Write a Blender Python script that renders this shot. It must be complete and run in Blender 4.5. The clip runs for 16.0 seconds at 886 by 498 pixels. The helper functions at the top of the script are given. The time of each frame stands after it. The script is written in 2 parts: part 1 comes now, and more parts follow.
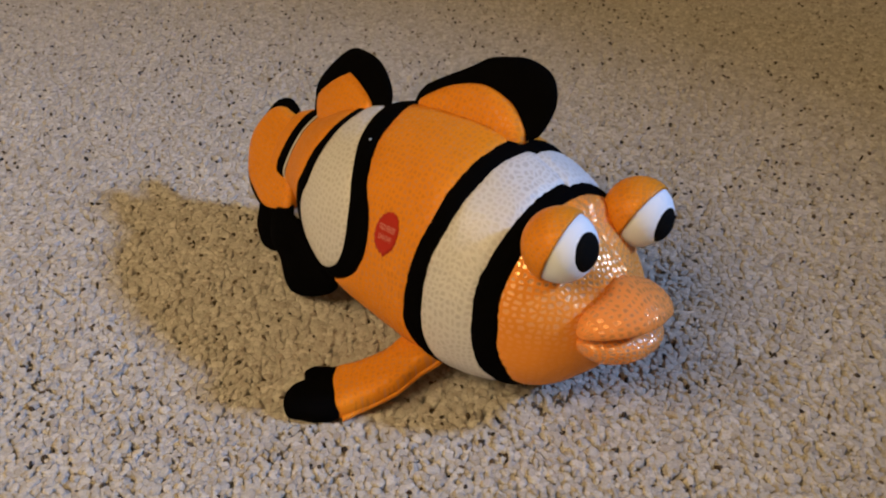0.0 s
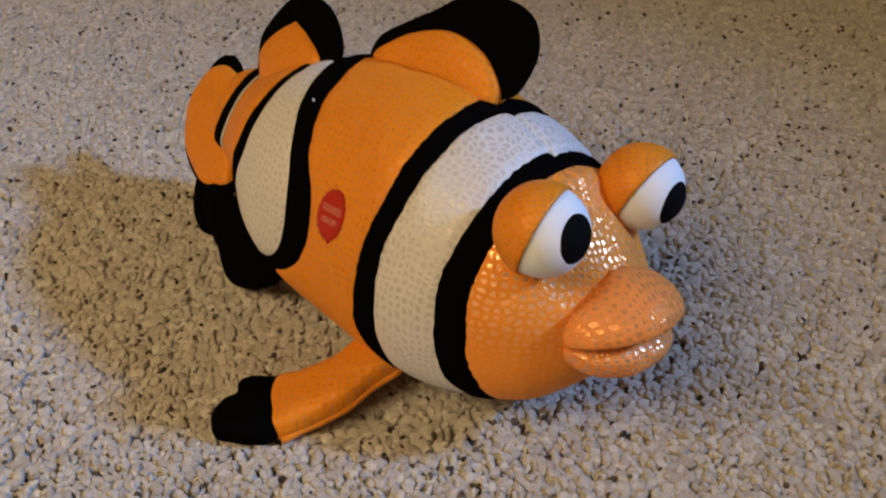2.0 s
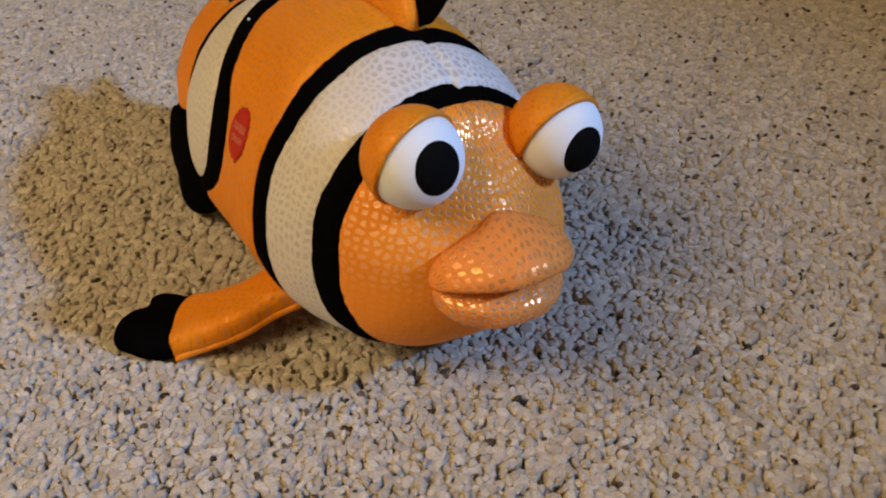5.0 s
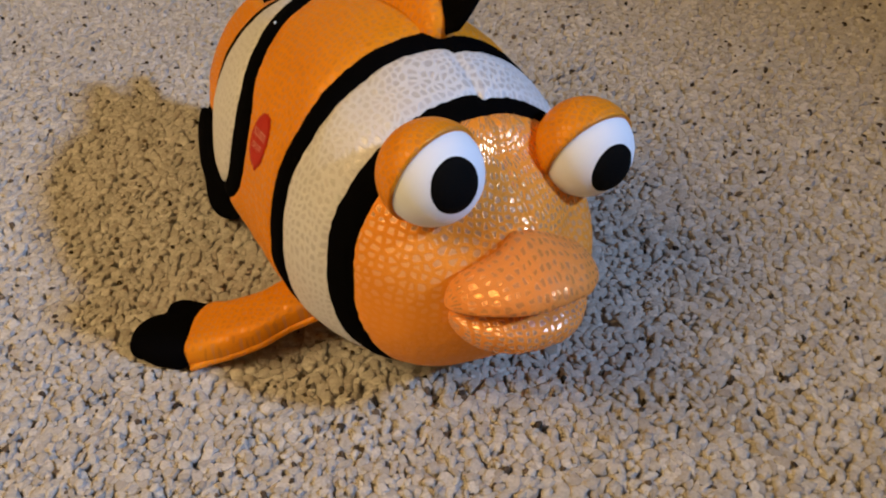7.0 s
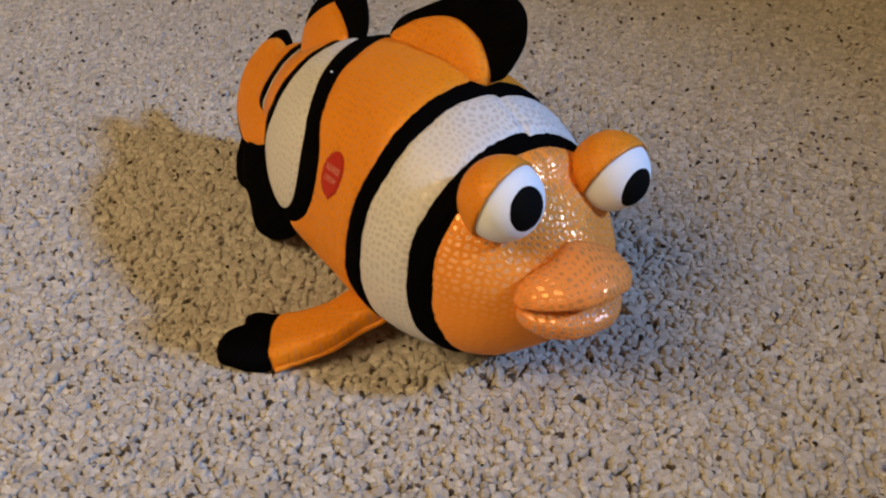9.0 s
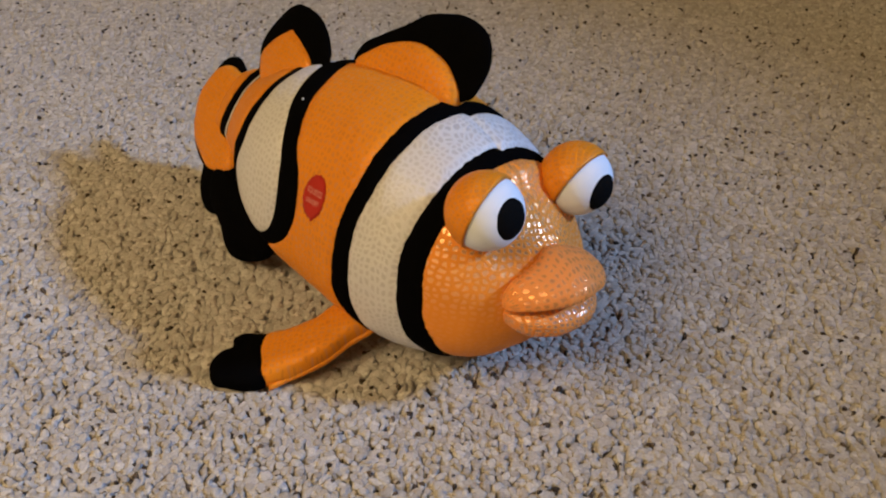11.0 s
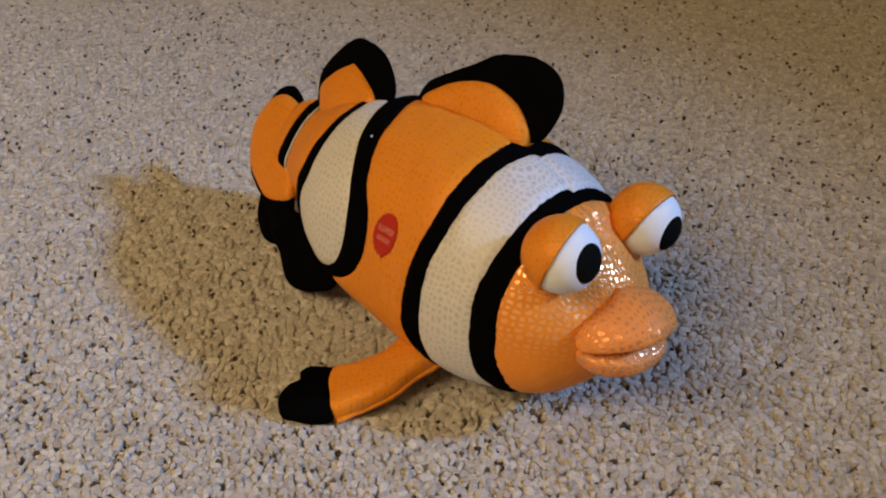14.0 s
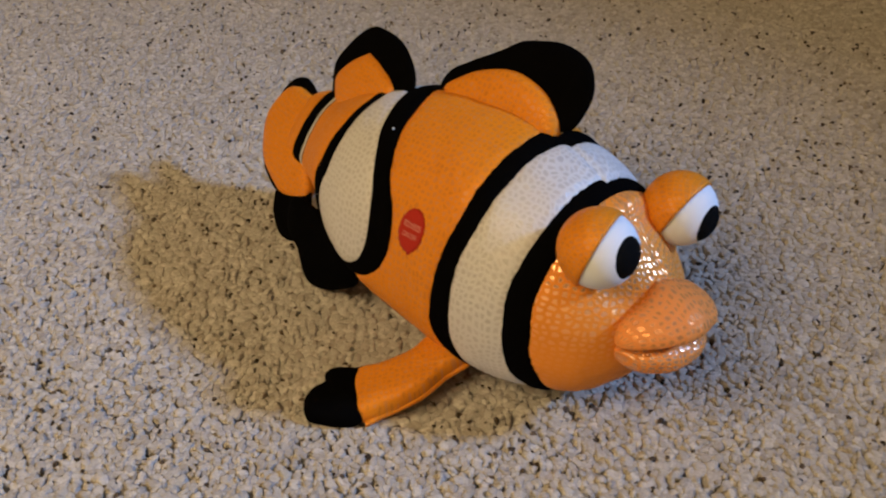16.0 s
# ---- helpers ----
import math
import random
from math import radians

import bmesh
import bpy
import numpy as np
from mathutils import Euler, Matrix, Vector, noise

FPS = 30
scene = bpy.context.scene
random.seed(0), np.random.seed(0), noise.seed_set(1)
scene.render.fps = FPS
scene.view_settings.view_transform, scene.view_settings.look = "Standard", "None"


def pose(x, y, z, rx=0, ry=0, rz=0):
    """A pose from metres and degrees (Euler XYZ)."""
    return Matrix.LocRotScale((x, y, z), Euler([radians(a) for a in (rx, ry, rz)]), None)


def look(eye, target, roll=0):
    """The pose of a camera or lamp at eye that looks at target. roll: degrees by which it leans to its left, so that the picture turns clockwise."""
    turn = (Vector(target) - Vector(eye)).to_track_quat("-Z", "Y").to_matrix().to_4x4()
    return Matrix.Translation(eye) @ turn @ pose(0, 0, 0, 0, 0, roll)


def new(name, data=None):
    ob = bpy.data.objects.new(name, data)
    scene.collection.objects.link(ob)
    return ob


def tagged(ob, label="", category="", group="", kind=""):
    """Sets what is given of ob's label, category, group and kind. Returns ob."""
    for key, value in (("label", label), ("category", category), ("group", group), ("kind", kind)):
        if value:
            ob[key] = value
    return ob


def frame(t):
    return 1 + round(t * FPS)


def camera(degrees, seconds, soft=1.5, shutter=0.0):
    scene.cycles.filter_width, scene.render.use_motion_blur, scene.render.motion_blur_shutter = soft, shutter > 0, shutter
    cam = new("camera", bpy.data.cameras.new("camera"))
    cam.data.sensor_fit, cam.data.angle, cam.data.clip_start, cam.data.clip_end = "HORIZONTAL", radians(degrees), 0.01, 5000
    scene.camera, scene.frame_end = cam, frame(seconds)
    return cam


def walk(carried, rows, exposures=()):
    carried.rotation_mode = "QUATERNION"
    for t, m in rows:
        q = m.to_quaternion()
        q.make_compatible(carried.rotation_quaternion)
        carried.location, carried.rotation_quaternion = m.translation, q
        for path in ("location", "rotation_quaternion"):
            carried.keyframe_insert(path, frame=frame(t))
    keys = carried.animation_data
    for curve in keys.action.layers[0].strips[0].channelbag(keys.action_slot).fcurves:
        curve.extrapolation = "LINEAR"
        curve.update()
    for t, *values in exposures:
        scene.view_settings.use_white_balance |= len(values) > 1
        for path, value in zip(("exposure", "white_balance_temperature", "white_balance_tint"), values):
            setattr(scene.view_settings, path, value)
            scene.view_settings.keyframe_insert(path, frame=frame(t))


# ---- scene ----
cam = camera(51.9, 16.0, soft=2.15, shutter=0.8)
METRES, EYE, TILT, LEAN, TURN = 0.65, 0.477, -36.06, 2.09, 0.0
ROWS = [
    (0.0, 0.0, 0.0, 0.0, 0.0, 0.0, -0.0),
    (0.5, -0.0042, 0.0499, 0.0088, 0.01, -0.21, 0.08),
    (1.0, -0.0017, 0.1387, 0.022, -0.09, -0.5, 0.33),
    (1.5, 0.0218, 0.1623, 0.0199, -0.08, -1.07, 0.52),
    (2.0, 0.0376, 0.18, 0.0105, 0.06, -1.72, 0.42),
    (2.5, 0.0609, 0.1805, 0.0036, 0.59, -2.26, -0.24),
    (3.0, 0.1085, 0.1989, -0.0148, 2.17, -2.26, -1.93),
    (3.5, 0.1333, 0.2052, -0.0175, 4.41, -2.41, -2.49),
    (4.0, 0.1809, 0.2172, -0.0277, 6.18, -2.2, -3.33),
    (6.5, 0.2651, 0.2639, -0.0177, 13.07, -2.9, -7.37),
    (7.0, 0.2624, 0.2702, -0.0151, 13.03, -2.91, -7.15),
    (7.5, 0.254, 0.2689, -0.0154, 12.9, -2.89, -6.77),
    (8.0, 0.244, 0.2349, -0.0081, 11.71, -2.81, -6.47),
    (8.5, 0.226, 0.1784, -0.0067, 9.03, -2.54, -5.73),
    (9.0, 0.1562, 0.0991, -0.0098, 6.88, -2.42, -4.59),
    (11.5, 0.0858, 0.037, -0.0029, 0.52, -1.91, -0.64),
    (12.0, 0.0972, 0.0634, 0.0033, 1.3, -1.97, -0.87),
    (12.5, 0.052, 0.0445, 0.0124, 1.08, -2.09, -1.31),
    (13.0, 0.0334, 0.0307, 0.0205, 0.91, -1.89, -1.53),
    (13.5, 0.0222, 0.0225, 0.0307, 0.94, -1.94, -1.5),
    (14.0, 0.0147, 0.0235, 0.0353, 0.92, -1.94, -1.27),
    (14.5, 0.0105, 0.0224, 0.0388, 0.91, -2.03, -0.85),
    (15.0, 0.0183, 0.0367, 0.0403, 0.82, -2.23, -0.5),
    (15.5, 0.0062, 0.0502, 0.0395, 0.68, -2.68, -0.19),
    (16.0, -0.0179, 0.0548, 0.0444, 0.66, -2.88, 0.02),
]
EXPOSURES = [(0, -0.09, 6250, 10), (1.5, -0.17, 6280, 10), (3, -0.18, 6350, 10), (4, -0.15, 6550, 10), (6.5, -0.02, 7000, 10), (7.5, -0.02, 7000, 10),
             (8.5, -0.06, 6600, 10), (9.2, -0.06, 6400, 10), (12.5, -0.12, 6250, 10), (15, -0.16, 6250, 10), (16, -0.16, 6250, 10)]
walk(cam, [(t, pose(0, 0, EYE, TILT, LEAN, TURN) @ pose(METRES * x, METRES * y, METRES * z, 90 + pitch, roll, yaw)) for t, x, y, z, yaw, pitch, roll in ROWS], EXPOSURES)

# ---- world and lights ----
world = bpy.data.worlds.new("room_air")
scene.world = world
world.use_nodes = True
world.node_tree.nodes["Background"].inputs[0].default_value = (1.0, 0.8, 0.55, 1)
world.node_tree.nodes["Background"].inputs[1].default_value = 0.02


spot = bpy.data.lights.new("side_lamp", "SPOT")
spot.energy, spot.color, spot.shadow_soft_size = 480, (0.42, 0.68, 1.18), 0.11
spot.spot_size, spot.spot_blend = radians(31.5), 1.0
new("side_lamp", spot).matrix_world = look((2.72, 0.14, 1.90), (-1.18, 0.69, 0.0))
# unseen warm source of unknown kind, added low at front left for the cheek
front_light = bpy.data.lights.new("unseen_front_light", "POINT")
front_light.energy, front_light.color, front_light.shadow_soft_size = 10, (1.0, 0.80, 0.52), 0.22
new("unseen_front_light", front_light).location = (-1.05, -1.10, 0.50)
# added disc below the ceiling that fills the room with warm ambient light
glow = bpy.data.lights.new("warm_ambient_fill", "AREA")
glow.shape, glow.size, glow.energy, glow.color = "DISK", 2.5, 134, (1.0, 0.72, 0.34)
new("warm_ambient_fill", glow).matrix_world = look((-1.32, -0.35, 2.38), (-1.05, 0.05, 0.0))


# ---- materials ----
def material(name):
    mat = bpy.data.materials.new(name)
    mat.use_nodes = True
    nt = mat.node_tree
    return mat, nt.nodes, nt.links, nt.nodes["Principled BSDF"]


def math_node(nodes, links, op, a, b=0.0, c=None):
    n = nodes.new("ShaderNodeMath")
    n.operation = op
    for k, v in enumerate((a, b) if c is None else (a, b, c)):
        if isinstance(v, (int, float)):
            n.inputs[k].default_value = v
        else:
            links.new(v, n.inputs[k])
    return n.outputs[0]


def mix_colour(nodes, links, fac, a, b):
    n = nodes.new("ShaderNodeMix")
    n.data_type = "RGBA"
    for k, v in ((0, fac), (6, a), (7, b)):
        if isinstance(v, (int, float)):
            n.inputs[k].default_value = v
        elif isinstance(v, tuple):
            n.inputs[k].default_value = (*v, 1)
        else:
            links.new(v, n.inputs[k])
    return n.outputs[2]


def noise_node(nodes, links, vec, scale, detail=3.0):
    n = nodes.new("ShaderNodeTexNoise")
    n.inputs["Scale"].default_value, n.inputs["Detail"].default_value = scale, detail
    if vec is not None:
        links.new(vec, n.inputs["Vector"])
    return n.outputs["Fac"]


def foil_fabric(name, base, base_dark, foil, pitch, gap=0.15, rough=0.6, metal=0.9, cover=0.85, foil_rough=0.3, wander=0.0035, glints_above=None):
    """Short velour printed with rows of shiny foil scales; pitch is the size of a scale along and across, in metres."""
    mat, nodes, links, bsdf = material(name)
    tc = nodes.new("ShaderNodeTexCoord")
    ob, uv = tc.outputs["Object"], tc.outputs["UV"]
    warp = nodes.new("ShaderNodeTexNoise")
    warp.inputs["Scale"].default_value, warp.inputs["Detail"].default_value = 38.0, 1.0
    links.new(uv, warp.inputs["Vector"])
    shift = nodes.new("ShaderNodeVectorMath")
    shift.operation = "MULTIPLY_ADD"
    links.new(warp.outputs["Color"], shift.inputs[0])
    shift.inputs[1].default_value = (wander * 2,) * 3
    links.new(uv, shift.inputs[2])
    mp = nodes.new("ShaderNodeMapping")
    mp.inputs["Scale"].default_value = (1 / pitch[0], 1 / pitch[1], 0.0)
    links.new(shift.outputs[0], mp.inputs["Vector"])
    cells = []
    for feature in ("DISTANCE_TO_EDGE", "F1"):
        vor = nodes.new("ShaderNodeTexVoronoi")
        vor.voronoi_dimensions, vor.feature = "2D", feature
        vor.inputs["Scale"].default_value, vor.inputs["Randomness"].default_value = 1.0, 0.62
        links.new(mp.outputs[0], vor.inputs["Vector"])
        cells.append(vor)
    patchy = noise_node(nodes, links, ob, 30.0, 2.0)
    inner = math_node(nodes, links, "SUBTRACT", cells[0].outputs["Distance"], math_node(nodes, links, "MULTIPLY_ADD", patchy, gap * 0.9, gap * 0.55))
    around = math_node(nodes, links, "MULTIPLY", math_node(nodes, links, "SUBTRACT", 0.46, cells[1].outputs["Distance"]), 0.8)
    ramp = nodes.new("ShaderNodeMapRange")
    ramp.interpolation_type = "SMOOTHSTEP"
    links.new(math_node(nodes, links, "MINIMUM", inner, around), ramp.inputs["Value"])
    ramp.inputs["From Min"].default_value, ramp.inputs["From Max"].default_value = -0.03, 0.05
    dots = math_node(nodes, links, "MULTIPLY", ramp.outputs["Result"], cover)
    if glints_above is not None:
        # scales fade lower down: their weaker reflections are put into the print
        sep = nodes.new("ShaderNodeSeparateXYZ")
        links.new(ob, sep.inputs[0])
        glint_fade = nodes.new("ShaderNodeMapRange")
        links.new(sep.outputs["Z"], glint_fade.inputs["Value"])
        glint_fade.inputs["From Min"].default_value, glint_fade.inputs["From Max"].default_value = glints_above, glints_above + 0.045
        glint_fade.inputs["To Min"].default_value = 0.1
        dots = math_node(nodes, links, "MULTIPLY", dots, glint_fade.outputs["Result"])
    cloth = mix_colour(nodes, links, noise_node(nodes, links, ob, 34.0, 4.0), base, base_dark)
    shade = nodes.new("ShaderNodeSeparateColor")
    links.new(cells[1].outputs["Color"], shade.inputs[0])
    shimmer = mix_colour(nodes, links, math_node(nodes, links, "MULTIPLY", shade.outputs[0], 0.22), foil, (0.80, 0.66, 0.72))
    links.new(mix_colour(nodes, links, dots, cloth, shimmer), bsdf.inputs["Base Color"])
    links.new(math_node(nodes, links, "MULTIPLY", dots, metal), bsdf.inputs["Metallic"])
    links.new(math_node(nodes, links, "MULTIPLY_ADD", dots, (foil_rough - rough) / cover, rough), bsdf.inputs["Roughness"])
    bsdf.inputs["Specular IOR Level"].default_value = 0.22
    bsdf.inputs["Sheen Weight"].default_value = 0.02
    bsdf.inputs["Sheen Roughness"].default_value = 0.4
    fuzz = noise_node(nodes, links, ob, 900.0, 3.0)
    crumple = noise_node(nodes, links, ob, 260.0, 2.0)
    height = math_node(nodes, links, "ADD", math_node(nodes, links, "MULTIPLY", fuzz, 0.5),
                       math_node(nodes, links, "MULTIPLY_ADD", crumple, 1.3, math_node(nodes, links, "MULTIPLY", dots, -0.6)))
    bump = nodes.new("ShaderNodeBump")
    bump.inputs["Strength"].default_value, bump.inputs["Distance"].default_value = 0.5, 0.0008
    links.new(height, bump.inputs["Height"])
    links.new(bump.outputs[0], bsdf.inputs["Normal"])
    return mat


def felt(name, base, dark, rough=0.9, sheen=0.2, bump_mm=0.5, grain=1400.0, spec=0.05):
    mat, nodes, links, bsdf = material(name)
    tc = nodes.new("ShaderNodeTexCoord").outputs["Object"]
    var = noise_node(nodes, links, tc, 60.0, 4.0)
    links.new(mix_colour(nodes, links, var, base, dark), bsdf.inputs["Base Color"])
    bsdf.inputs["Roughness"].default_value = rough
    bsdf.inputs["Specular IOR Level"].default_value = spec
    bsdf.inputs["Sheen Weight"].default_value = sheen
    bump = nodes.new("ShaderNodeBump")
    bump.inputs["Strength"].default_value, bump.inputs["Distance"].default_value = 0.6, bump_mm / 1000
    links.new(noise_node(nodes, links, tc, grain, 3.0), bump.inputs["Height"])
    links.new(bump.outputs[0], bsdf.inputs["Normal"])
    return mat


def carpet_material(name, island, flecks_gaps=False):
    mat, nodes, links, bsdf = material(name)
    tc = nodes.new("ShaderNodeTexCoord").outputs["Object"]
    if island:
        pick = nodes.new("ShaderNodeNewGeometry").outputs["Random Per Island"]
    else:
        vor = nodes.new("ShaderNodeTexVoronoi")
        vor.inputs["Scale"].default_value = 230.0
        links.new(tc, vor.inputs["Vector"])
        sep = nodes.new("ShaderNodeSeparateColor")
        links.new(vor.outputs["Color"], sep.inputs[0])
        pick = sep.outputs[0]
    ramp = nodes.new("ShaderNodeValToRGB")
    stops = ((0.0, (0.05, 0.036, 0.026)), (0.016, (0.12, 0.09, 0.065)), (0.038, (0.42, 0.375, 0.335)),
             (0.45, (0.49, 0.455, 0.425)), (0.8, (0.55, 0.515, 0.485)), (1.0, (0.63, 0.595, 0.565)))
    if island:
        stops = ((0.0, (0.35, 0.31, 0.275)), (0.03, (0.42, 0.38, 0.345))) + stops[3:]
    # dark yarn flecks, and the shade of pits put into the colour
    if flecks_gaps:
        stops = ((0.0, (0.035, 0.026, 0.02)), (1.0, (0.15, 0.11, 0.08)))
    el = ramp.color_ramp.elements
    while len(el) < len(stops):
        el.new(0.5)
    for e, (p, c) in zip(el, stops):
        e.position, e.color = p, (*c, 1)
    links.new(pick, ramp.inputs[0])
    broad = noise_node(nodes, links, tc, 9.0, 4.0)
    # far carpet is darkened to stand for the shade between tufts
    gap_shade = 1.0 if island else 0.74
    tint = mix_colour(nodes, links, broad, (0.90 * gap_shade, 0.88 * gap_shade, 0.85 * gap_shade), (gap_shade, gap_shade, gap_shade))
    mul = nodes.new("ShaderNodeMix")
    mul.data_type, mul.blend_type = "RGBA", "MULTIPLY"
    mul.inputs[0].default_value = 1.0
    links.new(ramp.outputs[0], mul.inputs[6])
    links.new(tint, mul.inputs[7])
    strand = noise_node(nodes, links, tc, 620.0, 4.0)
    fibre = mix_colour(nodes, links, strand, (0.64, 0.62, 0.60), (1.28, 1.28, 1.28))
    mul2 = nodes.new("ShaderNodeMix")
    mul2.data_type, mul2.blend_type = "RGBA", "MULTIPLY"
    mul2.inputs[0].default_value = 1.0
    links.new(mul.outputs[2], mul2.inputs[6])
    links.new(fibre, mul2.inputs[7])
    links.new(mul2.outputs[2], bsdf.inputs["Base Color"])
    bsdf.inputs["Roughness"].default_value = 0.95
    bsdf.inputs["Specular IOR Level"].default_value = 0.15
    bump = nodes.new("ShaderNodeBump")
    bump.inputs["Strength"].default_value, bump.inputs["Distance"].default_value = 0.8, 0.0012
    links.new(noise_node(nodes, links, tc, 750.0, 4.0), bump.inputs["Height"])
    # soft fibres scatter the light: their shading leans to the pile's own upright
    lift = nodes.new("ShaderNodeVectorMath")
    lift.operation = "ADD"
    links.new(bump.outputs[0], lift.inputs[0])
    lift.inputs[1].default_value = (0.0, 0.0, 2.2 if island else 0.0)
    even = nodes.new("ShaderNodeVectorMath")
    even.operation = "NORMALIZE"
    links.new(lift.outputs[0], even.inputs[0])
    links.new(even.outputs[0], bsdf.inputs["Normal"])
    return mat


# ORANGE and WHITE foil is darkened: the dim room's reflection put into its colour
ORANGE = foil_fabric("orange_velour", (0.74, 0.245, 0.006), (0.68, 0.215, 0.005), (0.40, 0.135, 0.018), (0.0042, 0.0036), gap=0.2, metal=0.7, cover=0.36, foil_rough=0.36)
FACE = foil_fabric("face_velour", (0.79, 0.270, 0.027), (0.73, 0.236, 0.022), (0.92, 0.52, 0.26), (0.0050, 0.0043), gap=0.19, cover=0.68, foil_rough=0.27, wander=0.002, glints_above=0.064)
LIP = foil_fabric("lip_velour", (0.75, 0.265, 0.060), (0.70, 0.23, 0.048), (0.72, 0.31, 0.11), (0.0040, 0.0036), gap=0.21, cover=0.42, foil_rough=0.27)
# lip cloth again, its foil paler to carry the lower lip's glints
LIP_GLINTING = foil_fabric("lip_velour_glinting", (0.75, 0.265, 0.050), (0.70, 0.23, 0.040), (0.88, 0.56, 0.38), (0.0040, 0.0036), gap=0.2, cover=0.68, foil_rough=0.24)
WHITE = foil_fabric("white_velour", (0.62, 0.60, 0.61), (0.58, 0.56, 0.57), (0.40, 0.38, 0.37), (0.0046, 0.0039), gap=0.19, cover=0.5, metal=0.6, foil_rough=0.42, wander=0.006)
BLACK = felt("black_plush", (0.0012, 0.0011, 0.0013), (0.0022, 0.0020, 0.0022), sheen=0.0, spec=0.012)
PUPIL = felt("pupil_felt", (0.0025, 0.0025, 0.003), (0.004, 0.004, 0.004), sheen=0.0)
EYE_WHITE = felt("eye_white_knit", (0.73, 0.755, 0.83), (0.69, 0.715, 0.79), rough=0.7, sheen=0.1, bump_mm=0.2)
RED = felt("red_print", (0.43, 0.030, 0.018), (0.36, 0.022, 0.014), rough=0.7, sheen=0.05, bump_mm=0.3)
PRINT = felt("faded_white_print", (0.70, 0.34, 0.27), (0.62, 0.24, 0.18), rough=0.7, sheen=0.0, bump_mm=0.2)
SEQUIN = felt("silver_fleck", (0.8, 0.8, 0.8), (0.7, 0.7, 0.7), rough=0.2, sheen=0.0)
PILE = carpet_material("carpet_pile_wool", True)
FLECKS_GAPS = carpet_material("carpet_flecks_gap_dark", True, True)
CARPET = carpet_material("carpet_far", False)
PAINT = felt("wall_paint", (0.42, 0.38, 0.32), (0.38, 0.34, 0.29), rough=0.8, sheen=0.0, bump_mm=0.3, grain=90.0)
CEIL = felt("ceiling_paint", (0.75, 0.72, 0.66), (0.72, 0.69, 0.63), rough=0.9, sheen=0.0, bump_mm=0.3, grain=90.0)


# ---- mesh helpers ----
def mesh_object(name, verts, faces, mat, parent=None, label="", smooth=True, flat=None):
    """flat: the place of each vertex on the cloth, in millimetres."""
    me = bpy.data.meshes.new(name)
    me.from_pydata([tuple(v) for v in verts], [], [tuple(f) for f in faces])
    bm = bmesh.new()
    bm.from_mesh(me)
    bmesh.ops.recalc_face_normals(bm, faces=bm.faces)
    bm.to_mesh(me)
    bm.free()
    if smooth:
        me.polygons.foreach_set("use_smooth", [True] * len(me.polygons))
    if flat is not None:
        loops = np.empty(len(me.loops), np.int32)
        me.loops.foreach_get("vertex_index", loops)
        me.uv_layers.new(name="cloth").data.foreach_set("uv", (np.asarray(flat, np.float32).reshape(-1, 2)[loops] / 1000).ravel())
    me.materials.append(mat)
    ob = new(name, me)
    if parent:
        ob.parent = parent
    if label:
        tagged(ob, label)
    return ob


def grid_faces(rows, cols, wrap):
    out = []
    for i in range(rows - 1):
        for j in range(cols if wrap else cols - 1):
            k = (j + 1) % cols
            out.append((i * cols + j, i * cols + k, (i + 1) * cols + k, (i + 1) * cols + j))
    return out


def hermite(xs, ys, x):
    """A smooth curve through the points (xs, ys)."""
    xs, ys, x = np.asarray(xs, float), np.asarray(ys, float), np.asarray(x, float)
    slope = np.diff(ys) / np.diff(xs)
    m = np.empty_like(ys)
    m[0], m[-1] = slope[0], slope[-1]
    w0, w1 = np.diff(xs)[1:], np.diff(xs)[:-1]
    m[1:-1] = (slope[:-1] * w0 + slope[1:] * w1) / (w0 + w1)
    i = np.clip(np.searchsorted(xs, x) - 1, 0, len(xs) - 2)
    h = xs[i + 1] - xs[i]
    t = np.clip((x - xs[i]) / h, 0, 1)
    return ((2 * t**3 - 3 * t**2 + 1) * ys[i] + (t**3 - 2 * t**2 + t) * h * m[i]
            + (-2 * t**3 + 3 * t**2) * ys[i + 1] + (t**3 - t**2) * h * m[i + 1])


def box(name, lo, hi, mat, label, category):
    x0, y0, z0 = lo
    x1, y1, z1 = hi
    v = [(x, y, z) for x in (x0, x1) for y in (y0, y1) for z in (z0, z1)]
    f = [(0, 1, 3, 2), (4, 6, 7, 5), (0, 4, 5, 1), (2, 3, 7, 6), (0, 2, 6, 4), (1, 5, 7, 3)]
    return tagged(mesh_object(name, v, f, mat, smooth=False), label, category, kind="structure")


# ---- the room ----
box("floor", (-2.6, -2.4, -0.05), (2.9, 3.0, -0.0066), CARPET, "beige flecked cut-pile carpet covering the floor", "carpet")
# walls and ceiling are unseen, added to shut out the world and bounce light
box("wall_west", (-2.7, -2.4, -0.05), (-2.6, 3.0, 2.4), PAINT, "plain beige wall, unseen, added to close the room", "wall")
box("wall_east", (2.9, -2.4, -0.05), (3.0, 3.0, 2.4), PAINT, "plain beige wall, unseen, added to close the room", "wall")
box("wall_south", (-2.7, -2.5, -0.05), (3.0, -2.4, 2.4), PAINT, "plain beige wall, unseen, added to close the room", "wall")
box("wall_north", (-2.7, 3.0, -0.05), (3.0, 3.1, 2.4), PAINT, "plain beige wall, unseen, added to close the room", "wall")
box("ceiling", (-2.7, -2.5, 2.4), (3.0, 3.1, 2.5), CEIL, "plain off-white ceiling, unseen, added to close the room", "ceiling")

# ---- the plush fish: body ----
# All in millimetres in the fish's own frame: x to its nose, y to its left, z up along its leaning back.
FISH = Matrix.Translation((0.01, 0.535, 0.0)) @ pose(0, 0, 0, 0, 0, -46) @ pose(0, 0, 0, -11, 0, 0)
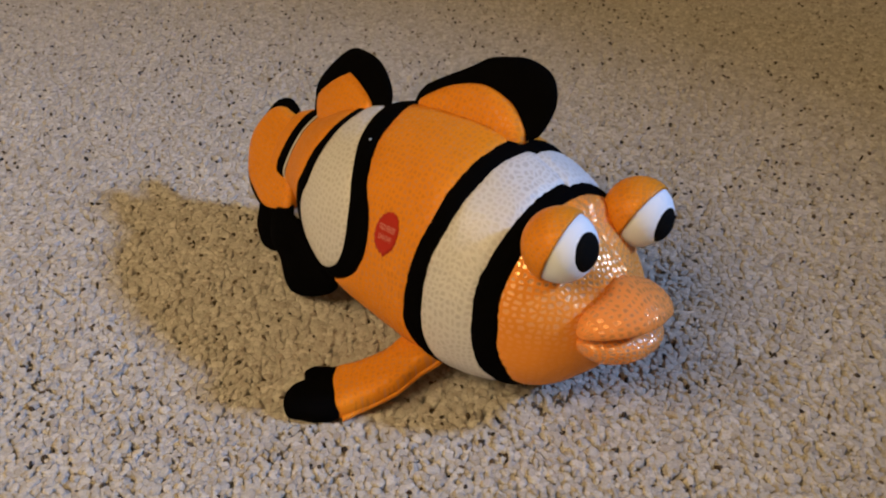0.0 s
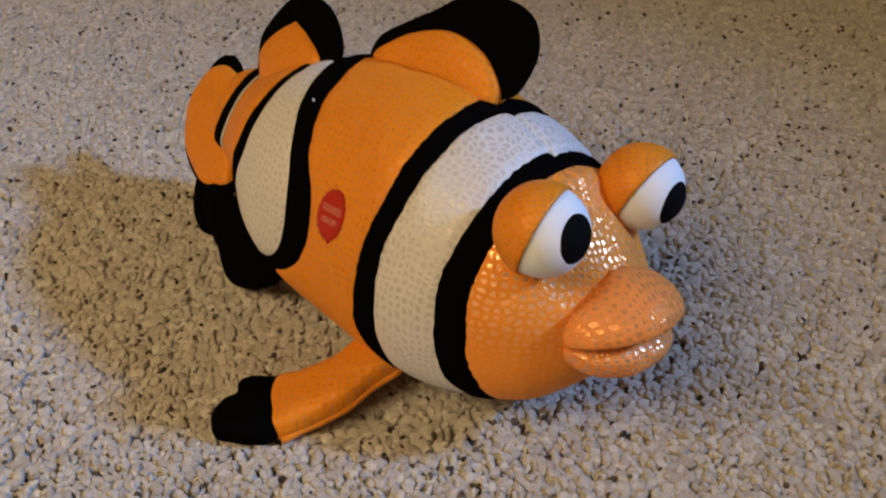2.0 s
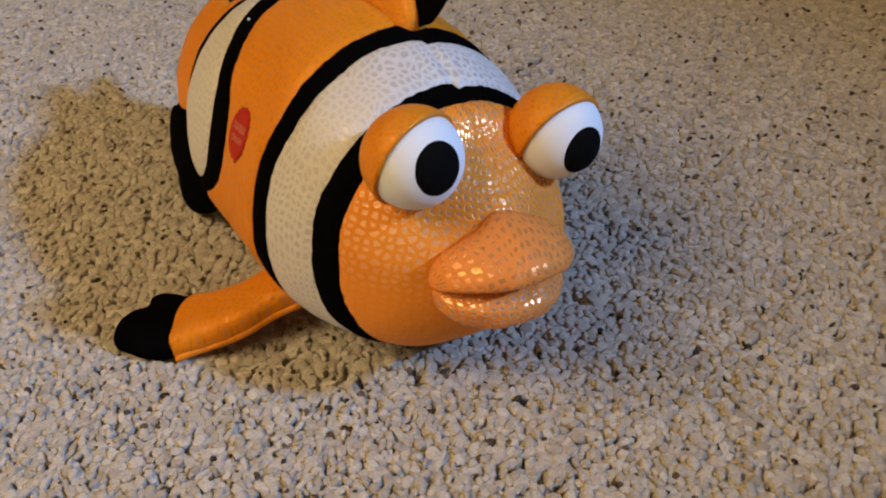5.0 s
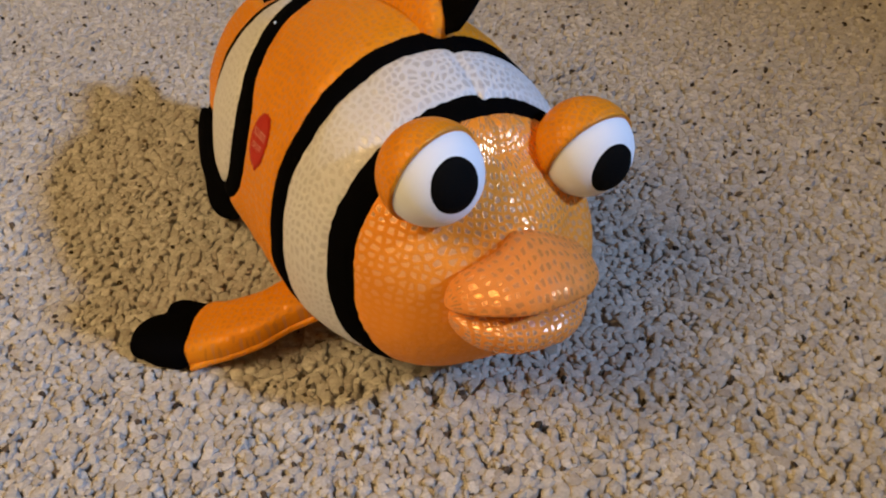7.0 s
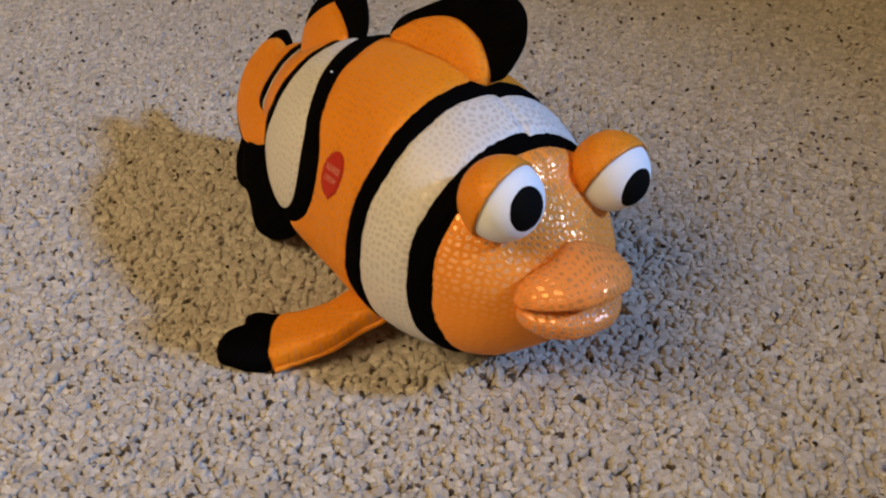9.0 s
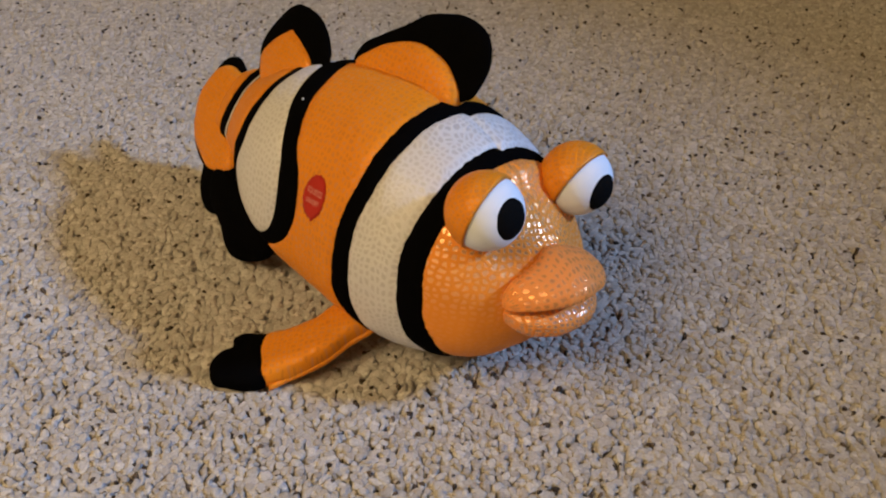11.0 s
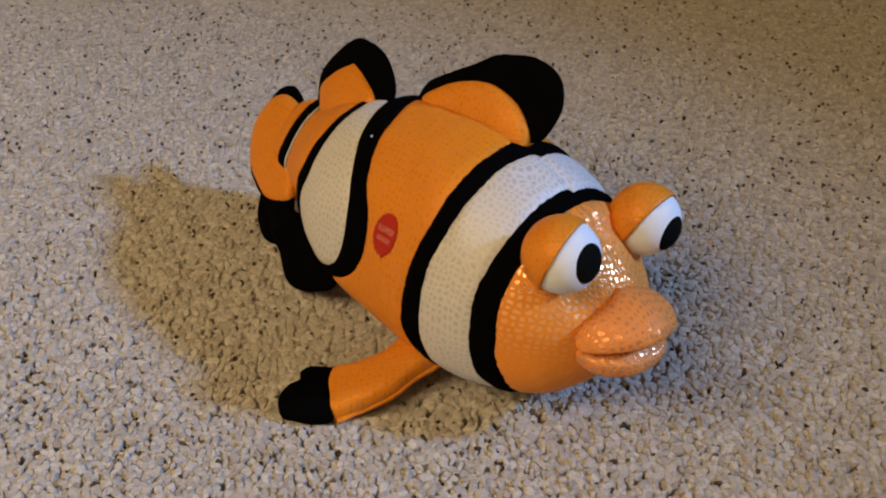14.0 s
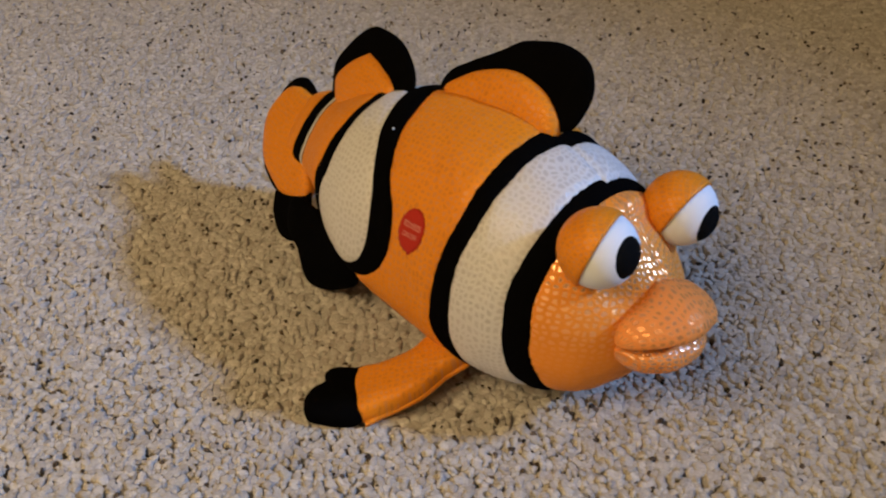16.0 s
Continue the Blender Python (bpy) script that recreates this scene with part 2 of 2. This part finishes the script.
fish = tagged(new("plush_fish"), "orange plush fish toy with white and black stripes on the carpet", "stuffed toy")
fish.empty_display_size = 0.05
fish.matrix_world = FISH

# sections: x, top, widest height, bottom, half width
SECTIONS = np.array([
    (-246, 104, 84, 60, 8), (-232, 111, 88, 62, 15), (-215, 118, 89, 61, 24), (-190, 126, 86, 58, 40), (-160, 140, 78, 50, 59),
    (-120, 155, 66, 31, 77), (-80, 167, 63, 18, 83), (-40, 173, 67, 9, 83), (0, 172, 70, 5, 83.5), (25, 167, 70, 5, 82),
    (54, 157, 71, 9, 75), (77, 145, 74, 15.5, 65.5), (92, 130, 76, 24, 57.5), (104, 119, 77, 34, 47.5), (113, 112, 79, 46, 34.5), (119, 102, 80, 63, 18), (121.5, 82, 80, 78, 2)], float)


def body_point(x, v):
    """x in mm and the angle v in degrees from the back, positive on the fish's right; arrays."""
    top, mid, low, half = (hermite(SECTIONS[:, 0], SECTIONS[:, k], x) for k in (1, 2, 3, 4))
    c, s = np.cos(np.radians(v)), np.sin(np.radians(v))
    up = c >= 0
    n = np.where(up, 1.0, 2 / 2.9)
    y = -half * np.sign(s) * np.abs(s) ** n
    z = mid + np.where(up, top - mid, mid - low) * np.sign(c) * np.abs(c) ** n
    w = np.clip((-150 - x) / 85, 0, 1)
    w = w * w * (3 - 2 * w)
    y = y + w * (0.6 * (z - 92) - 4)
    return np.stack([x, y, z], -1)


def body_surface(x, v):
    """Points and outward normals."""
    p = body_point(x, v)
    du = body_point(x + 0.5, v) - body_point(x - 0.5, v)
    dv = body_point(x, v + 0.5) - body_point(x, v - 0.5)
    n = np.cross(dv, du)
    n /= np.linalg.norm(n, axis=-1, keepdims=True) + 1e-9
    mid = np.stack([x, 0 * x, hermite(SECTIONS[:, 0], SECTIONS[:, 2], x)], -1)
    n *= np.sign(np.sum(n * (p - mid), -1, keepdims=True) + 1e-9)
    return p, n


ANGLES = (0, 20, 40, 55, 70, 85, 100, 112, 130, 180)
SEAMS = [
    ("tail_end", (-245,) * 10),
    ("tail_root_panel", (-227,) * 10),
    ("tail_stripe_black", (-209,) * 10),
    ("tail_stripe_white", (-204.5,) * 10),
    ("tail_stripe_line", (-202.5,) * 10),
    ("tail_panel", (-148, -145, -146, -151, -155, -160, -151, -108, -112, -112)),
    ("thin_black_stripe", (-139, -135, -135, -136, -138, -143, -128, -102, -106, -106)),
    ("rear_white_stripe", (-121, -110, -98, -84, -74, -72, -86, -99, -103, -103)),
    ("rear_black_stripe", (-96, -85, -77, -66, -51, -49, -68, -84, -92, -95)),
    ("body_panel", (6, 6, 4, 3, 0, -2.5, -3, 0, 8, 22)),
    ("middle_black_stripe", (22, 20, 18.5, 17, 14, 13.5, 15.5, 18, 23, 32)),
    ("front_white_stripe", (54.5, 54.5, 54, 52.5, 51, 52.5, 56, 58.5, 63, 62)),
    ("front_black_stripe", (67, 68, 68.5, 68.5, 68, 70, 73, 77, 79, 78)),
    ("face_panel", (121.4,) * 10),
]
LOOKS = {"black": (BLACK, "black plush stripe"), "line": (BLACK, "thin black seam stripe"), "white": (WHITE, "white velour printed with silvery scales"),
         "panel": (ORANGE, "orange velour printed with foil scales"), "face": (FACE, "orange velour face with silver foil scales")}
RING = 480
# the left half of these seams is sewn this much further forward, in mm
STEPS = {"body_panel": 5.0, "middle_black_stripe": 5.0, "front_white_stripe": 4.0}
ring = np.linspace(-180, 180, RING, endpoint=False)


def bumps(p, size, seed):
    return np.array([noise.noise(Vector((q[0] / size + seed, q[1] / size, q[2] / size))) for q in p.reshape(-1, 3)]).reshape(p.shape[:-1])


def strip(name, before, lo, hi, mat, puff, label):
    """A sewn panel of the body between two seams, padded between them."""
    a, b = (hermite(ANGLES, q, np.abs(ring)) + step * np.clip(-ring / 1.5, 0, 1) * np.exp(-np.abs(ring) / 40)
            + np.array([0.7 * noise.noise(Vector((t * 0.35, sum(q) * 0.013, 0))) + 0.3 * noise.noise(Vector((t * 1.3, sum(q) * 0.13, 4))) for t in ring]) * (abs(q[0]) < 119)
            for q, step in ((lo, STEPS.get(before, 0.0)), (hi, STEPS.get(name, 0.0))))
    count = max(6, int(np.max(b - a) / 3.0))
    s = np.linspace(0, 1, count + 1)
    if name == "face_panel":
        s = 1 - (1 - s) ** 1.5
    x = a[None] + (b - a)[None] * s[:, None]
    v = np.broadcast_to(ring[None], x.shape)
    p, n = body_surface(x, v)
    edge = np.minimum((x - a[None]), (b[None] - x))
    if name == "face_panel":
        edge = x - a[None]
    lift = -0.9 + (0.9 + puff) * (1 - np.exp(-np.maximum(edge, 0) / 2.2))
    lift -= 1.1 * np.exp(-(v / 2.2) ** 2)
    if name == "face_panel":
        w = np.clip((x - 82) / 18, 0, 1) * np.clip((120 - x) / 8, 0, 1)
        # a puckered fold between the brows, and the ridge of the nose
        lift += 2.6 * np.exp(-((x - 75) / 4.5) ** 2 - (v / 13) ** 2) - 2.4 * np.exp(-((x - 83) / 2.6) ** 2 - (v / 16) ** 2)
        lift += w * (2.6 * np.exp(-(v / 15) ** 2) - 3.2 * np.exp(-((np.abs(v) - 44) / 17) ** 2))
    lift += 0.9 * bumps(p, 28.0, 3.1) + 0.35 * bumps(p, 9.0, 7.7)
    p = p + n * lift[..., None]
    flat = np.stack([x, np.radians(v) * 76], -1)
    if name == "face_panel":
        # the scales are smaller over the nose
        turn_y = np.arctan2(-p[..., 1], p[..., 0] - 58)
        flat = np.stack([turn_y * 56 + 9 * np.tanh(turn_y / 0.45), (p[..., 2] - 115) * (1 + 0.3 * np.exp(-(turn_y / 0.55) ** 2))], -1)
    return mesh_object(name, p.reshape(-1, 3) / 1000, grid_faces(*x.shape, True), mat, fish, label, flat=flat)


for (before, lo), (seam_name, hi) in zip(SEAMS[:-1], SEAMS[1:]):
    key = "face" if "face" in seam_name else next(k for k in ("black", "line", "white", "panel") if k in seam_name)
    strip(seam_name, before, lo, hi, LOOKS[key][0], 0.9 if key == "black" else 0.5, LOOKS[key][1])


# ---- eyes ----
def ball_patch(name, centre, axes, radius, a0, a1, mat, parent, label="", squash=1.0, rim=0.0):
    """Part of a ball between two angles from its axis, with a thick rim."""
    ex, ey, ez = axes
    rows, cols = 22, 48
    ts = [(radius, t) for t in np.linspace(radians(a0), radians(a1), rows)]
    if rim:
        ts = [(radius - rim, radians(a0)), (radius - rim * 0.3, radians(a0 - 0.8))] + ts
    verts, cloth = [], []
    for r, t in ts:
        for j in range(cols):
            f = 2 * math.pi * j / cols
            q = ex * (math.cos(t) * squash) + (ey * math.cos(f) + ez * math.sin(f)) * math.sin(t)
            verts.append((centre + q * r) / 1000)
            cloth.append((t * r * math.cos(f), t * r * math.sin(f)))
    return mesh_object(name, verts, grid_faces(len(ts), cols, True), mat, parent, label, flat=cloth)


def make_eye(side):
    centre = Vector((90, 42.5 * side, 137))
    ob = ball_patch("eyeball", centre, (Vector((1, 0, 0)), Vector((0, 1, 0)), Vector((0, 0, 1))), 23.6, 0, 179.5, EYE_WHITE, fish, "white fabric eyeball")
    gaze = Vector((0.98, -0.02 if side < 0 else 0.03, 0.22 if side < 0 else -0.05)).normalized()
    gy = gaze.cross(Vector((0, 0, 1))).normalized()
    gz = gy.cross(gaze)
    pupil_verts, rows, cols = [], 7, 40
    for i in range(rows):
        k = i / (rows - 1)
        for j in range(cols):
            f = 2 * math.pi * j / cols
            ty, tz = 12.6 * k * math.cos(f), 13.7 * k * math.sin(f)
            base = math.sqrt(23.6**2 - ty * ty - tz * tz)
            pupil_verts.append((centre + gy * ty + gz * tz + gaze * (base - 0.5 + 1.7 * (1 - k**6))) / 1000)
    mesh_object("pupil", pupil_verts, grid_faces(rows, cols, True), PUPIL, ob, "black felt pupil")
    lid_axis = Vector((-0.90, -0.27, 0.24) if side < 0 else (-0.92, -0.12, 0.38)).normalized()
    ly = lid_axis.cross(Vector((0, 1, 0))).normalized()
    lz = lid_axis.cross(ly)
    ball_patch("eyelid", centre, (lid_axis, ly, lz), 25.2, 92 if side < 0 else 97, 1, ORANGE, ob, "padded orange velour eyelid", rim=1.6)


make_eye(-1)
make_eye(1)


# ---- lips ----
def make_lip(name, y_mid, half, x_mid, bow, rise, up, down, rx, peak, back, label):
    """A padded roll along the mouth line, which droops a little to its corners; its top runs back to the face."""
    rows, cols, verts, cloth = 65, 40, [], []
    for i in range(rows):
        s = -math.cos(math.pi * i / (rows - 1))
        end = math.sqrt(max(0.0, 1 - abs(s) ** 2.6)) * 0.97 + 0.03
        mouth = 90.5 - 6.0 * s * s + 3.0 * s
        cx, cy, cz = x_mid - bow * s * s, y_mid + half * s, mouth + rise * (0.35 + 0.65 * end)
        crest = math.exp(-(s / 0.36) ** 2)
        for j in range(cols):
            f = 2 * math.pi * j / cols - math.pi
            c, k = math.cos(f), math.sin(f)
            px = rx * end * abs(c) ** 0.9 * (1 if c > 0 else -1)
            pz = (up if k > 0 else down) * end * abs(k) ** 0.9 * (1 if k > 0 else -1)
            if k > 0:
                pz *= 1 + peak * crest
                px -= back * (0.45 + 0.55 * crest) * end * k**1.6
            else:
                px -= 0.3 * back * end * k * k
            fold = 0.06 * noise.noise(Vector((s * 3, c * 1.3, k * 1.3 + rise))) + 0.035 * noise.noise(Vector((s * 9, c * 3, k * 3)))
            pleat = -0.05 * math.exp(-(s / 0.05) ** 2) * max(0.0, k)
            lump = 1 + fold + pleat
            verts.append(((cx + px * lump) / 1000, cy / 1000, (cz + pz * lump) / 1000))
            cloth.append((half * 1.15 * s, f * 13 + 200 * (rise > 0)))
    faces = grid_faces(rows, cols, True) + [tuple(range(cols)), tuple(range((rows - 1) * cols, rows * cols))]
    return mesh_object(name, verts, faces, LIP if rise > 0 else LIP_GLINTING, fish, label, flat=cloth)


make_lip("upper_lip", -6, 39, 134.5, 16, 8, 12, 7.4, 17.5, 0.45, 15, "padded peach-orange upper lip printed with foil scales")
make_lip("lower_lip", -5.5, 36, 133, 15, -11, 9.2, 14.5, 16.5, 0.0, 5, "padded peach-orange lower lip printed with foil scales")


# ---- fins ----
def smooth_outline(points, per=6):
    pts, out = [Vector(p) for p in points], []
    n = len(pts)
    for i in range(n):
        a, b, c, d = pts[i - 1], pts[i], pts[(i + 1) % n], pts[(i + 2) % n]
        for k in range(per):
            t = k / per
            out.append(0.5 * (2 * b + (c - a) * t + (2 * a - 5 * b + 4 * c - d) * t * t + (3 * b - a - 3 * c + d) * t**3))
    return out


def pad(name, outline, place, thick, mat, label, puff=1.0, edge=0.35):
    """A stuffed flat fin: outline in its own plane, place(a, b, h) gives the point at height h off that plane."""
    rim = smooth_outline(outline)
    mid = sum(rim, Vector((0, 0))) / len(rim)
    levels = [1.0, 0.985, 0.95, 0.88, 0.75, 0.55, 0.3, 0.08]
    cols, verts, rows, cloth = len(rim), [], 0, []
    for sign in (1, -1):
        for q in (levels[::-1] if sign > 0 else levels[1:]):
            h = thick * (edge * math.sqrt(max(0, 1 - q**12)) + puff * (1 - edge) * (1 - q * q))
            rows += 1
            for r in rim:
                a, b = mid + (r - mid) * q
                lump = 0.7 * noise.noise(Vector((a / 14, b / 14, thick))) * (1 - q**4)
                verts.append(Vector(place(a, b, sign * h + lump)) / 1000)
                cloth.append((a, b))
    faces = grid_faces(rows, cols, True) + [tuple(range(cols)), tuple(range((rows - 1) * cols, rows * cols))]
    return mesh_object(name, verts, faces, mat, fish, label, flat=cloth)


def plane(y0, b, z0, c, x0):
    """A plane y = y0 + b (z - z0) + c (x - x0) in the fish's frame."""
    normal = Vector((-c, 1, -b)).normalized()
    return lambda x, z, h: Vector((x, y0 + b * (z - z0) + c * (x - x0), z)) + normal * h


on_back = plane(4, 0.42, 172, 0, 0)
pad("dorsal_fin_border", [(-91, 162), (-92, 176), (-75, 189), (-56, 201), (-42, 211), (-26, 216), (-10, 219), (8, 217), (20, 210), (27, 196), (24, 178), (17, 172), (0, 164), (-50, 160)],
    on_back, 6, BLACK, "black plush edge of the back fin")
pad("dorsal_fin", [(-88, 163), (-74, 179), (-54, 189), (-33, 194), (-13, 192), (2, 186), (14, 174), (8, 162), (-40, 158)], on_back, 11, ORANGE, "orange velour back fin", edge=0.75)
on_tail_back = plane(0, 0.45, 120, -0.251, -208)
pad("rear_fin_border", [(-205, 110), (-222, 124), (-228, 139), (-213, 161), (-196, 175), (-177, 179), (-150, 179), (-128, 172), (-114, 161), (-118, 147), (-165, 120)],
    on_tail_back, 6, BLACK, "black plush edge of the rear back fin")
pad("rear_fin", [(-196, 112), (-213, 128), (-201, 145), (-182, 158), (-171, 161), (-133, 152), (-138, 139), (-177, 115)], on_tail_back, 10, ORANGE, "orange velour rear back fin", edge=0.75)
on_tail = plane(-5, 0.677, 92, -0.176, -225)
pad("tail_fin_border", [(-238, 100), (-248, 106), (-269, 109), (-287, 102), (-293, 90), (-297, 72), (-287, 55), (-266, 40), (-240, 33), (-222, 31), (-221, 20), (-197, 12), (-172, 20), (-178, 40), (-205, 62), (-225, 88)],
    on_tail, 6, BLACK, "black plush edge of the tail fin")
pad("tail_fin", [(-225, 99), (-252, 102), (-271, 101), (-286, 93), (-293, 73), (-284, 57), (-265, 43), (-238, 36), (-214, 34), (-188, 45), (-200, 64), (-214, 84)],
    on_tail, 9, ORANGE, "orange velour tail fin", edge=0.8)
on_belly = plane(-67, 0, 0, 0, 0)
pad("belly_fin", [(-182, 32), (-168, 18), (-160, -1), (-152, -8), (-139, -7), (-119, 2), (-100, 15), (-94, 26), (-106, 40), (-136, 58), (-174, 60)], on_belly, 9, BLACK, "black plush belly fin folded on the carpet")

# pectoral fin: laid out in the world's plan, sloping up to the belly
TO_FISH = FISH.inverted()


def on_carpet(a, b, h):
    rise = 10 + 0.30 * max(0.0, a + 95) + 0.08 * (b - 455)
    return (TO_FISH @ (Vector((a, b, rise - 4 + h)) / 1000)) * 1000


pad("side_fin_tip", [(-84, 492), (-98, 494), (-111, 495), (-119, 490), (-119, 481), (-127, 476), (-132, 466), (-129, 454), (-120, 451), (-107, 448), (-92, 450), (-84, 462)],
    on_carpet, 10, BLACK, "black plush tip of the side fin", edge=0.6)
pad("side_fin", [(-40, 508), (-57, 497), (-83, 491), (-98, 491), (-103, 478), (-101, 465), (-94, 452), (-74, 453), (-50, 461), (-34, 473), (-17, 483), (-16, 500)],
    on_carpet, 11.5, ORANGE, "orange velour side fin resting on the carpet", edge=0.7)

seam, seam_cloth = [], []
for i, (a, b) in enumerate(smooth_outline([(-87, 454), (-74, 454.5), (-50, 462), (-34, 473.5), (-16, 485), (-40, 500)], 10)[:41]):
    for j in range(10):
        f = 2 * math.pi * j / 10
        seam_cloth.append((a, b + 2.3 * f))
        seam.append(Vector(on_carpet(a, b + 2.3 * math.cos(f), -4.2 + 2.3 * math.sin(f))) / 1000)
mesh_object("side_fin_seam", seam, grid_faces(41, 10, True) + [tuple(range(10)), tuple(range(400, 410))], ORANGE, fish, "stitched orange hem of the side fin", flat=seam_cloth)

# ---- round print on the flank ----
PX, PV, RX, RY = -29.5, 70.5, 11.2, 12.0


def on_flank(a, b, h):
    """a mm towards the nose and b mm up from the middle of the print."""
    x, v = np.array([PX + a]), np.array([PV - b / 1.43])
    p, n = body_surface(x, v)
    return (Vector(p[0]) + Vector(n[0]) * (0.9 + h)) / 1000


rows, cols = 8, 60
verts = []
for i in range(rows):
    for j in range(cols):
        f = 2 * math.pi * j / cols
        q = min(1.0, i / (rows - 2)) * (1 + 0.025 * math.sin(f * 17))
        verts.append(on_flank(RX * q * math.cos(f), RY * q * math.sin(f) - (1.2 * q if 5 < j - 40 < 9 else 0), 0.55 if i < rows - 1 else -1.0))
patch = mesh_object("round_print", verts, grid_faces(rows, cols, True), RED, fish, "round red printed patch on the flank")


def lettering(name, words, a, b, size):
    curve = bpy.data.curves.new(name, "FONT")
    curve.body, curve.size, curve.align_x, curve.align_y, curve.resolution_u = words, size, "CENTER", "CENTER", 3
    tmp = new(name, curve)
    me = bpy.data.meshes.new_from_object(tmp.evaluated_get(bpy.context.evaluated_depsgraph_get()))
    bpy.data.objects.remove(tmp)
    for vert in me.vertices:
        vert.co = on_flank(a + vert.co.x, b + vert.co.y * 1.15, 0.85)
    me.materials.append(PRINT)
    ob = new(name, me)
    ob.parent = patch
    return tagged(ob, "faded white lettering")


lettering("lettering", "SQUEEZE", 0.4, 2.6, 3.9)
lettering("lettering", "ON/OFF", 0.2, -3.0, 3.7)

p, n = body_surface(np.array([-86.0]), np.array([36.0]))
glint = Vector(p[0]) + Vector(n[0]) * 1.4
ball_patch("fleck", glint, (Vector((1, 0, 0)), Vector((0, 1, 0)), Vector((0, 0, 1))), 0.8, 0, 179, SEQUIN, fish, "tiny silver foil fleck")

# ---- carpet pile ----
rng = np.random.default_rng(7)
PITCH = 0.0035
gx, gy = np.meshgrid(np.arange(-0.85, 0.95, PITCH), np.arange(0.27, 1.42, PITCH * 0.9))
gx = gx + (np.arange(gx.shape[0]) % 2)[:, None] * PITCH / 2
gx, gy = gx.ravel(), gy.ravel()
keep = (np.abs(gx - 0.03) < 0.30 + 0.50 * (gy - 0.22)) & (rng.random(len(gx)) > 0.05)
gx, gy = gx[keep], gy[keep]
count = len(gx)
gx, gy = gx + rng.normal(0, 0.0009, count), gy + rng.normal(0, 0.0009, count)
# small tufts coloured dark, for flecks and for shaded holes in the pile
fleck = rng.random(count) < 0.038
size = np.where(fleck, rng.uniform(0.36, 0.74, count), rng.uniform(0.62, 1.30, count))
height = rng.normal(0, 0.0009, count) + 0.0004 * fleck
lean_x, lean_y = rng.normal(0, 0.0016, count), rng.normal(0, 0.0016, count)
turn = rng.uniform(0, 6.28, count)
flat = rng.uniform(0.5, 1.0, count)
ring_n = 5
angles = np.arange(ring_n) * 2 * math.pi / ring_n
profile = ((-0.0056, 0.0029), (-0.0006, 0.0034), (-0.0001, 0.0023))
slope_x, slope_y = rng.normal(0, 0.15, count), rng.normal(0, 0.15, count)
co = np.zeros((count, 3 * ring_n + 1, 3), np.float32)
for level, (z, r) in enumerate(profile):
    k = (z + 0.0056) / 0.0056
    ca, sa = np.cos(angles)[None] * r * size[:, None], np.sin(angles)[None] * r * size[:, None] * flat[:, None]
    wob = 1 + rng.uniform(-0.28, 0.28, ca.shape)
    ca, sa = ca * wob, sa * wob
    co[:, level * ring_n:(level + 1) * ring_n, 0] = gx[:, None] + lean_x[:, None] * k + ca * np.cos(turn)[:, None] - sa * np.sin(turn)[:, None]
    co[:, level * ring_n:(level + 1) * ring_n, 1] = gy[:, None] + lean_y[:, None] * k + ca * np.sin(turn)[:, None] + sa * np.cos(turn)[:, None]
    rise = (slope_x[:, None] * ca + slope_y[:, None] * sa) * (1 if level else 0)
    co[:, level * ring_n:(level + 1) * ring_n, 2] = z + height[:, None] * k + rise + rng.uniform(-0.0002, 0.0002, ca.shape)
co[:, -1] = np.stack([gx + lean_x, gy + lean_y, height + 0.0001], -1)
tri = []
for level in range(2):
    for j in range(ring_n):
        a, b = level * ring_n + j, level * ring_n + (j + 1) % ring_n
        tri += [(a, b, b + ring_n), (a, b + ring_n, a + ring_n)]
tri += [(2 * ring_n + j, 2 * ring_n + (j + 1) % ring_n, 3 * ring_n) for j in range(ring_n)]
tri = np.array(tri, np.int32)
index = (tri[None] + (np.arange(count, dtype=np.int32) * (3 * ring_n + 1))[:, None, None]).reshape(-1)
me = bpy.data.meshes.new("carpet_pile")
me.vertices.add(co.shape[0] * co.shape[1])
me.vertices.foreach_set("co", co.reshape(-1))
me.loops.add(len(index))
me.loops.foreach_set("vertex_index", index)
me.polygons.add(len(index) // 3)
me.polygons.foreach_set("loop_start", np.arange(0, len(index), 3, dtype=np.int32))
me.update(calc_edges=True)
me.polygons.foreach_set("use_smooth", np.ones(len(index) // 3, bool))
me.materials.append(PILE)
me.materials.append(FLECKS_GAPS)
me.polygons.foreach_set("material_index", np.repeat(fleck.astype(np.int32), len(tri)))
tagged(new("carpet_pile", me), "short beige-grey carpet tufts with dark gaps", "carpet pile", kind="stuff")
